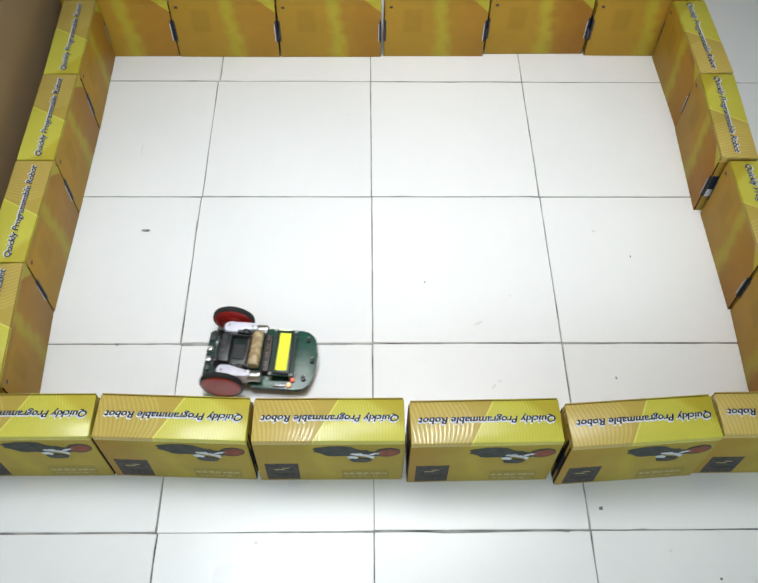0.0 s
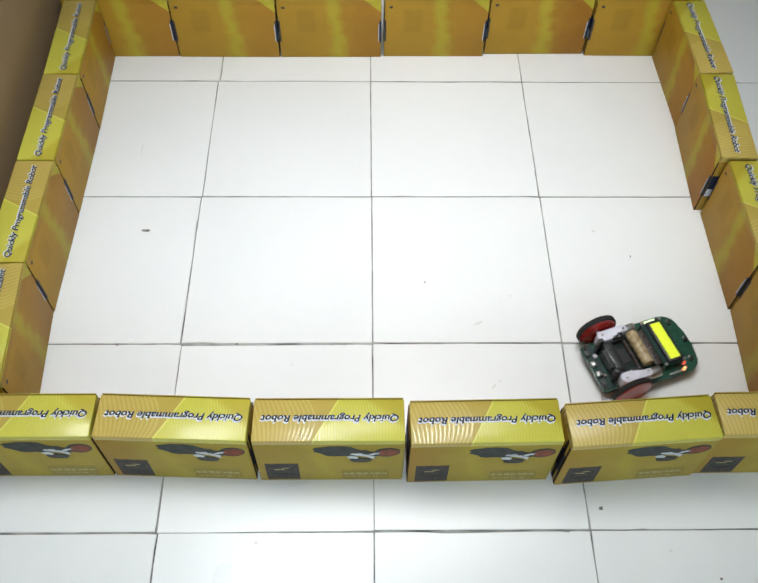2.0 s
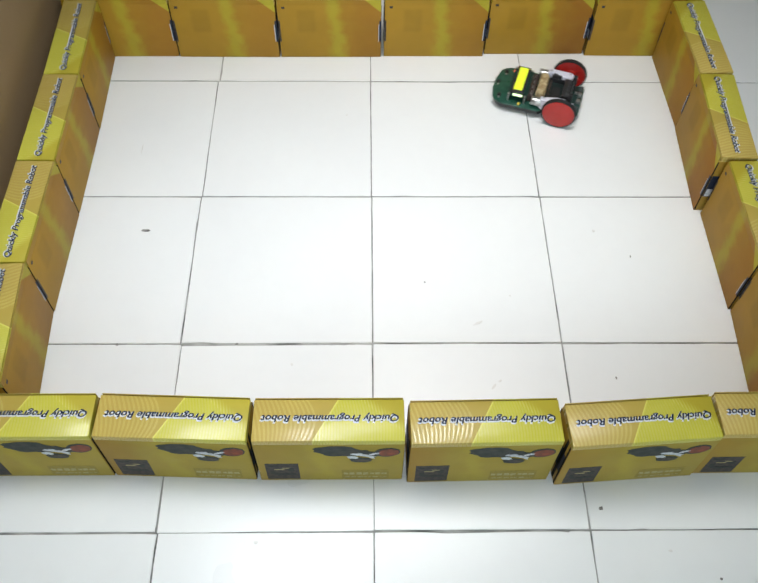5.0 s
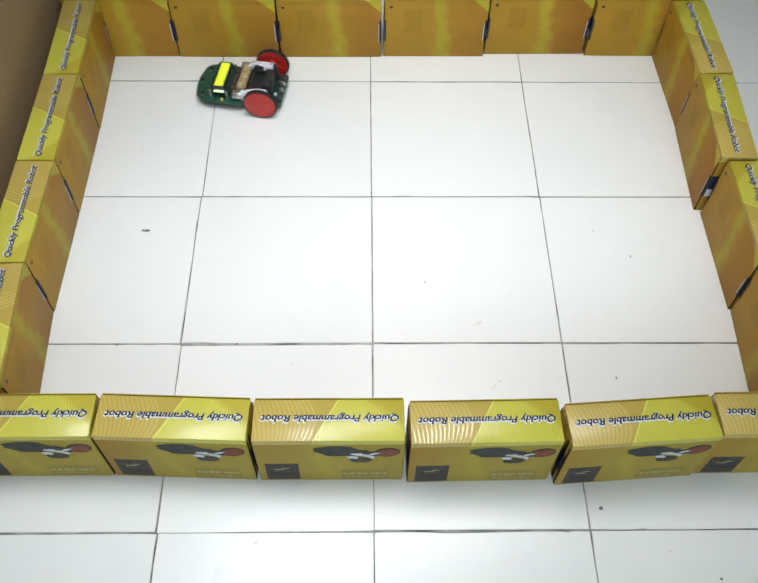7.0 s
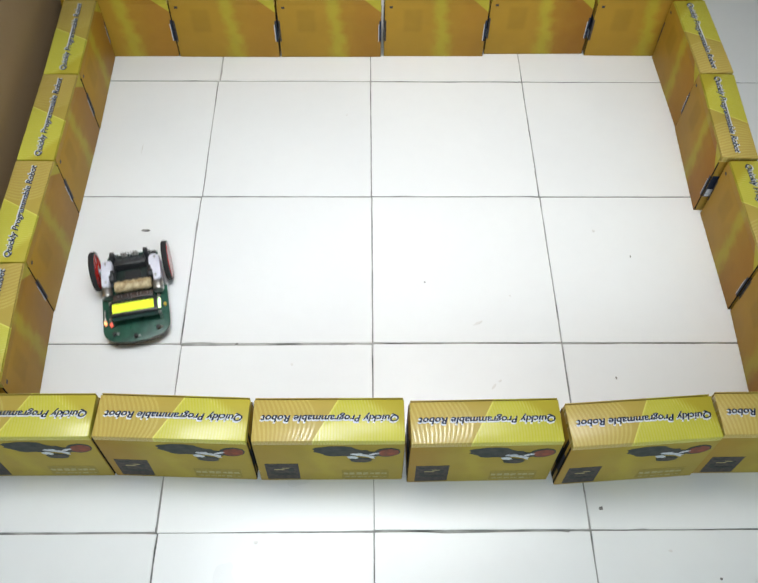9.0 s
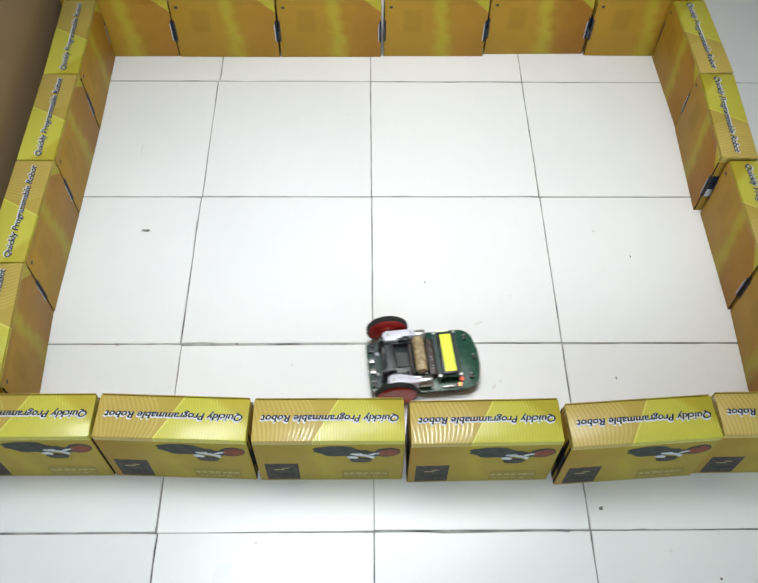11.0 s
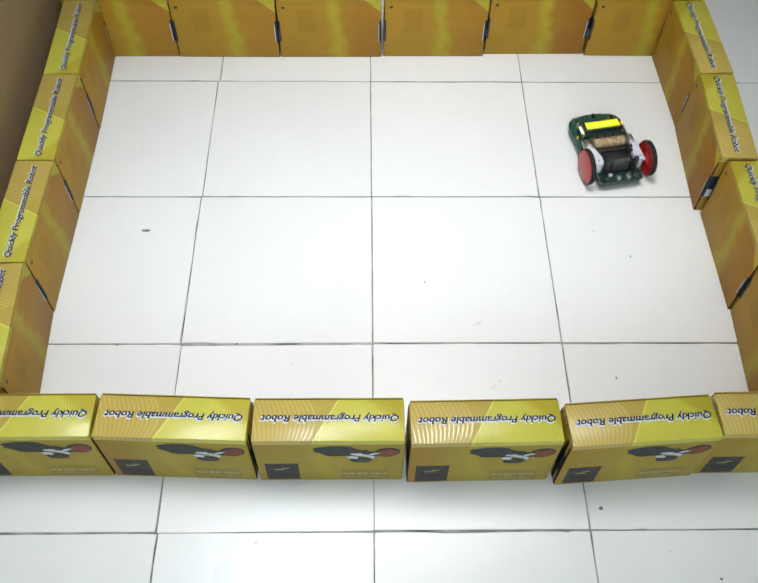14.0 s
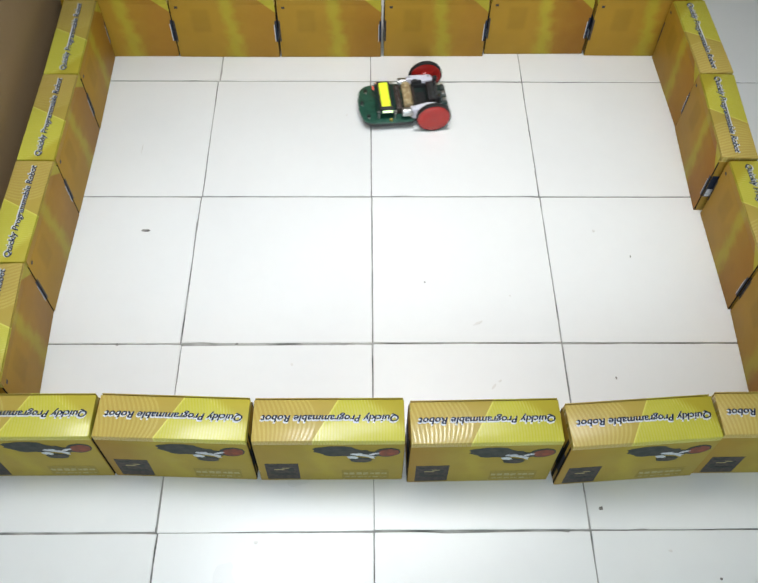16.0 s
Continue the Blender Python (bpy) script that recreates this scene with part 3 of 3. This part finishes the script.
def build_robot():
    robot = tagged(new("wheeled_robot"), "small two-wheeled robot on a green circuit board with a lit display", "robot")
    plate = part("chassis_board", bm_prism(chassis_outline(), 0.0180, 0.0204, 0.0005), PCB, robot, "green circuit board chassis with a rounded nose")
    part("under_tray", bm_prism([(0.048 + (x - 0.048) * 0.965, y * 0.95) for x, y in chassis_outline()], 0.0075, 0.0180, 0.0015), BLACK, robot, "black tray under the board")
    ball = part("caster", bm_rod(0.009, 0.010, pose(0.112, 0, 0.0135), bevel=0.001), BLACK, robot, "black ball caster")
    bm = bmesh.new()
    bmesh.ops.create_uvsphere(bm, u_segments=18, v_segments=10, radius=0.0062, matrix=pose(0.112, 0, 0.0062))
    part("ball", bm, STEEL, ball, "steel ball")
    for s in (1, -1):
        gear_motor(robot, s)
        part("axle", bm_rod(0.003, 0.012, pose(0, s * 0.0475, R_WHEEL, 90, 0, 0), segs=12), WHITE, robot)
    # low dark bay between the motors
    bay = part("battery_bay", bm_box(0.012, 0, 0.0255, 0.048, 0.054, 0.0100, 0.0015), BAY, robot, "dark green bay between the motors")
    for s in (1, -1):
        part("bay_wall", bm_box(0.014, s * 0.0262, 0.0330, 0.040, 0.0026, 0.013, 0.0006, 1), BLACK, bay)
    part("bay_plate", bm_box(0.0165, 0.001, 0.0312, 0.017, 0.026, 0.0022, 0.0008, 1), BLACK, bay, "worn black plate in the bay")
    # brown bar in place of the shade beneath the roll
    part("under_roll_shade", bm_box(0.0300, 0, 0.0330, 0.0040, 0.050, 0.0060, 0.0008, 1), BROWN, bay)
    # tan wrapped roll across the board
    roll = part("wrapped_pack", bm_rod(0.0086, 0.058, pose(0.0435, 0.002, 0.0395, 90, 0, 0), bevel=0.002, segs=22), TAN, robot, "tan wrapped cylindrical pack")
    for y, wide in ((-0.020, 0.005), (-0.009, 0.007), (0.003, 0.004), (0.013, 0.006), (0.023, 0.005)):
        part("wrap_band", bm_rod(0.0092, wide, pose(0.0433, y, 0.0396, 90, 0, 0), segs=22, bevel=0.0005), TAN, roll)
    # connector block and its pins
    block = part("connector_block", bm_box(0.0605, 0, 0.0285, 0.011, 0.062, 0.016, 0.001), BROWN, robot, "dark brown connector block")
    for k in range(12):
        part("pin", bm_box(0.0605, -0.0275 + 0.005 * k, 0.0375, 0.0012, 0.0012, 0.006), STEEL if k % 3 else BROWN, block)
    # display module
    board = part("display_board", bm_box(0.0850, 0.002, 0.0355, 0.036, 0.080, 0.0016, 0.0003, 1), DARK_PCB, robot, "dark display circuit board")
    bez = part("bezel", bm_box(0.0858, 0.001, 0.0398, 0.0245, 0.0725, 0.0070, 0.0008), BLACK, board, "black display bezel")
    part("screen", bm_box(0.0858, 0.000, 0.0431, 0.0166, 0.0640, 0.0010, 0.0003, 1), DISPLAY, board, "glowing yellow-green display screen")
    part("backlight", bm_box(0.0835, 0.0398, 0.0370, 0.0185, 0.0048, 0.0024, 0.0009), GLOW_GREEN, board, "pale green glowing backlight end")
    for x in (0.0695, 0.1005):
        for s in (1, -1):
            part("standoff", bm_rod(0.0022, 0.0150, pose(x, 0.002 + s * 0.0375, 0.0277), segs=10), STEEL, board)
            part("screw", bm_rod(0.0026, 0.0016, pose(x, 0.002 + s * 0.0375, 0.0371), segs=10), STEEL, board)
    # lamps and sensors round the nose
    for n, (x, y, mat) in enumerate(((0.0985, -0.0465, GLOW_ORANGE), (0.1030, -0.0375, GLOW_RED))):
        led = part("led", bm_rod(0.0026, 0.0065, pose(x, y, 0.0262), r2=0.0021, segs=14, bevel=0.0008), mat, robot, ("glowing orange lamp", "glowing red lamp")[n])
        part("led_base", bm_rod(0.0031, 0.0026, pose(x, y, 0.0216), segs=14), BLACK, led)
    part("led", bm_rod(0.0024, 0.006, pose(0.0780, 0.0465, 0.0234), segs=12, bevel=0.0008), material("amber_lens", (0.75, 0.52, 0.08), 0.25), robot, "small amber lamp")
    part("jumper_wire", bm_box(0.0830, -0.0475, 0.0240, 0.020, 0.0030, 0.0030, 0.0012), STEEL, robot, "short silver jumper")
    for x, y in ((0.1190, 0.0335), (0.1285, -0.0015), (0.1190, -0.0340)):
        sensor = part("sensor", bm_rod(0.0034, 0.0060, pose(x, y, 0.0234), segs=14, bevel=0.0008), BLACK, robot, "small black proximity sensor")
        part("sensor_lead", bm_box(x - 0.0005, y + 0.0050, 0.0220, 0.0030, 0.0042, 0.0032, 0.0008, 1), STEEL, sensor)
    # rear edge
    # added strip that puts the rear edge's dark reflection into colour
    part("rear_dark_strip", bm_box(-0.0225, 0, 0.0209, 0.0220, 0.0760, 0.0016, 0.0004, 1), DARK_PCB, robot, "dark strip painting the rear edge's dim reflection")
    for k, (x, y, w, mat) in enumerate(((-0.0200, 0.0180, 0.0050, WHITE), (-0.0215, -0.0170, 0.0040, STEEL), (-0.0300, -0.0340, 0.0055, BLACK), (-0.0270, 0.0350, 0.0060, BLACK))):
        part("rear_component", bm_box(x, y, 0.0238, w, w * 1.3, 0.0046, 0.0008, 1), mat, robot)
    for s in (1, -1):
        part("post", bm_box(-0.0130, s * 0.0265, 0.0385, 0.0080, 0.0075, 0.0340, 0.0018), BLACK, robot, "black upright post")
        part("connector", bm_box(-0.0290, s * 0.0090 - 0.003, 0.0245, 0.0075, 0.0085, 0.0085, 0.001), STEEL, robot, "dull metal connector")
        part("terminal", bm_box(-0.0290, s * 0.0260, 0.0235, 0.0070, 0.0090, 0.0065, 0.001), HOLDER, robot)
    comb = part("pin_header", bm_box(-0.0025, 0, 0.0335, 0.0150, 0.0480, 0.0260, 0.0014), BLACK, robot, "black pin header block across the board")
    for k in range(4):
        part("header_slot", bm_box(-0.0050, -0.0165 + 0.011 * k, 0.0466, 0.0045, 0.0080, 0.0008), HOLDER, comb)
    for k in range(7):
        part("pin", bm_box(-0.0125, -0.0120 + 0.004 * k, 0.0470, 0.0011, 0.0011, 0.0170), STEEL, comb)
    part("pin_base", bm_box(-0.0120, 0, 0.0330, 0.0040, 0.0300, 0.0140, 0.0008, 1), HOLDER, comb)
    return robot, wheel(robot, 1), wheel(robot, -1)


# ---- dirt on the floor ----
def speck(x, y, rx, ry, turn, mat=DIRT, name="crumb", label="tiny dark crumb of dirt on the tiles", seed=1, h=0.0012):
    rng = random.Random(seed)
    pts = []
    for i in range(11):
        a = 2 * math.pi * i / 11
        k = rng.uniform(0.7, 1.15)
        pts.append((rx * k * math.cos(a), ry * k * math.sin(a)))
    ob = new(name, finish(bm_prism(pts, 0.0, h, h * 0.3), name, mat))
    ob.matrix_world = pose(x, y, 0.0003, 0, 0, turn)
    return tagged(ob, label, "dirt", "dirt on the floor")


# x, y, half sizes, turn, dark or pale
DIRT_SPOTS = (
    (-0.3902, -0.0747, 0.0075, 0.0028, 0, True),
    (0.3200, -0.5691, 0.003, 0.003, 0, True),
    (0.4674, -0.6671, 0.002, 0.002, 0, True),
    (0.4403, -0.1305, 0.0012, 0.0022, 0, True),
    (0.0873, -0.1831, 0.0016, 0.0016, 0, True),
    (-0.1260, -0.3375, 0.0022, 0.0022, 30, False),
    (0.1857, -0.3771, 0.006, 0.0022, 50, False),
    (0.1963, -0.3671, 0.004, 0.002, 30, False),
    (0.1707, -0.2623, 0.009, 0.0025, 25, False),
    (0.3769, -0.3626, 0.0015, 0.0025, 0, True),
    (-0.1617, -0.6139, 0.003, 0.003, 0, False),
    (-0.4241, 0.1164, 0.0012, 0.012, 0, False),
    (-0.0464, 0.2054, 0.002, 0.002, 0, False),
    (-0.4021, -0.3014, 0.003, 0.002, 0, True),
    (-0.2146, -0.3009, 0.003, 0.0015, 0, True),
    (0.3858, -0.0754, 0.003, 0.003, 0, False),
    (0.2266, -0.2102, 0.002, 0.002, 0, False),
    (0.4064, -0.6292, 0.003, 0.002, 0, False),
)


def dirt():
    for i, (x, y, rx, ry, turn, dark) in enumerate(DIRT_SPOTS):
        if dark:
            speck(x, y, rx, ry, turn, seed=i)
        else:
            speck(x, y, rx, ry, turn, SMUDGE, "scuff_mark", "faint grey scuff mark on a white tile", i, 0.0004)


# ---- movement ----
# seconds, x, y of the axle's middle, heading in degrees
TRACK = (
    (0.0, -0.2210, -0.3318, -4.6),
    (0.3, -0.1448, -0.3258, 4.4),
    (0.5, -0.0824, -0.3265, -5.3),
    (0.8, 0.0188, -0.3549, -7.7),
    (1.0, 0.0772, -0.358, 5.1),
    (1.3, 0.1617, -0.3532, -6.6),
    (1.5, 0.2234, -0.3638, -4.9),
    (1.8, 0.3172, -0.3524, 11.6),
    (2.0, 0.3672, -0.3484, 19.1),
    (2.3, 0.4068, -0.3553, 75.6),
    (2.5, 0.4123, -0.3258, 90.8),
    (2.8, 0.434, -0.2437, 73.8),
    (3.0, 0.453, -0.1864, 73.7),
    (3.3, 0.4633, -0.1103, 93.1),
    (3.5, 0.4536, -0.0544, 105.5),
    (3.8, 0.4395, 0.0399, 86.8),
    (4.0, 0.451, 0.0964, 75.0),
    (4.2, 0.4638, 0.1483, 84.4),
    (4.7, 0.43, 0.2, 135.0),
    (5.1, 0.345, 0.24, 168.0),
    (5.6, 0.205, 0.25, 182.0),
    (6.3, 0.0044, 0.2627, 181.3),
    (6.5, -0.051, 0.2622, 194.2),
    (6.8, -0.1444, 0.2523, 172.7),
    (7.0, -0.1997, 0.2568, 171.4),
    (7.3, -0.2668, 0.2594, 195.8),
    (7.5, -0.2939, 0.2536, 225.3),
    (7.8, -0.3466, 0.1848, 250.9),
    (8.0, -0.3692, 0.1276, 253.8),
    (8.3, -0.3824, 0.048, 273.0),
    (8.5, -0.3811, -0.0132, 266.4),
    (8.7, -0.393, -0.0717, 259.8),
    (9.0, -0.3915, -0.1726, 281.6),
    (9.2, -0.3816, -0.2272, 281.6),
    (9.5, -0.372, -0.292, 292.0),
    (9.8, -0.33, -0.333, 336.0),
    (10.15, -0.232, -0.345, 358.0),
    (10.65, -0.075, -0.345, 362.0),
    (11.3, 0.1236, -0.3535, 368.4),
    (11.5, 0.1872, -0.3395, 367.4),
    (11.8, 0.2848, -0.348, 349.7),
    (12.0, 0.3429, -0.3541, 359.8),
    (12.2, 0.385, -0.3477, 380.1),
    (12.3, 0.3946, -0.3445, 393.1),
    (12.5, 0.4238, -0.3485, 443.7),
    (12.8, 0.4139, -0.2779, 456.7),
    (13.0, 0.4124, -0.2224, 441.8),
    (13.2, 0.4329, -0.17, 430.5),
    (13.5, 0.4528, -0.0963, 435.8),
    (13.8, 0.4492, -0.007, 460.1),
    (14.0, 0.4415, 0.0547, 460.7),
    (14.3, 0.4443, 0.1264, 445.5),
    (14.5, 0.4523, 0.1543, 462.2),
    (14.7, 0.4705, 0.1778, 509.7),
    (15.0, 0.3898, 0.1985, 520.8),
    (15.3, 0.3205, 0.2368, 522.3),
    (15.5, 0.2679, 0.2483, 534.5),
    (15.8, 0.1735, 0.2334, 553.1),
    (16.0, 0.1107, 0.2241, 545.6),
)


def motions():
    rows = [(t, pose(x, y, 0.0005, 0, 0, a)) for t, x, y, a in TRACK]
    walk(robot, rows)
    ts = [r[0] for r in TRACK]
    step = [i / 10 for i in range(161)]
    xs, ys, hs = (np.interp(step, ts, [r[k] for r in TRACK]) for k in (1, 2, 3))
    hs = np.radians(hs)
    ahead = np.diff(xs) * np.cos(hs[:-1]) + np.diff(ys) * np.sin(hs[:-1])
    for w, s in ((left_wheel, 1), (right_wheel, -1)):
        roll = np.concatenate([[0.0], np.cumsum(ahead - s * W_WHEEL * np.diff(hs))]) / R_WHEEL
        walk(w, [(t, pose(0, s * W_WHEEL, R_WHEEL, 0, math.degrees(a), 0)) for t, a in zip(step, roll)])


slab = room()
added_lamps()
arena()
robot, left_wheel, right_wheel = build_robot()
dirt()
lay_tiles(slab)
motions()
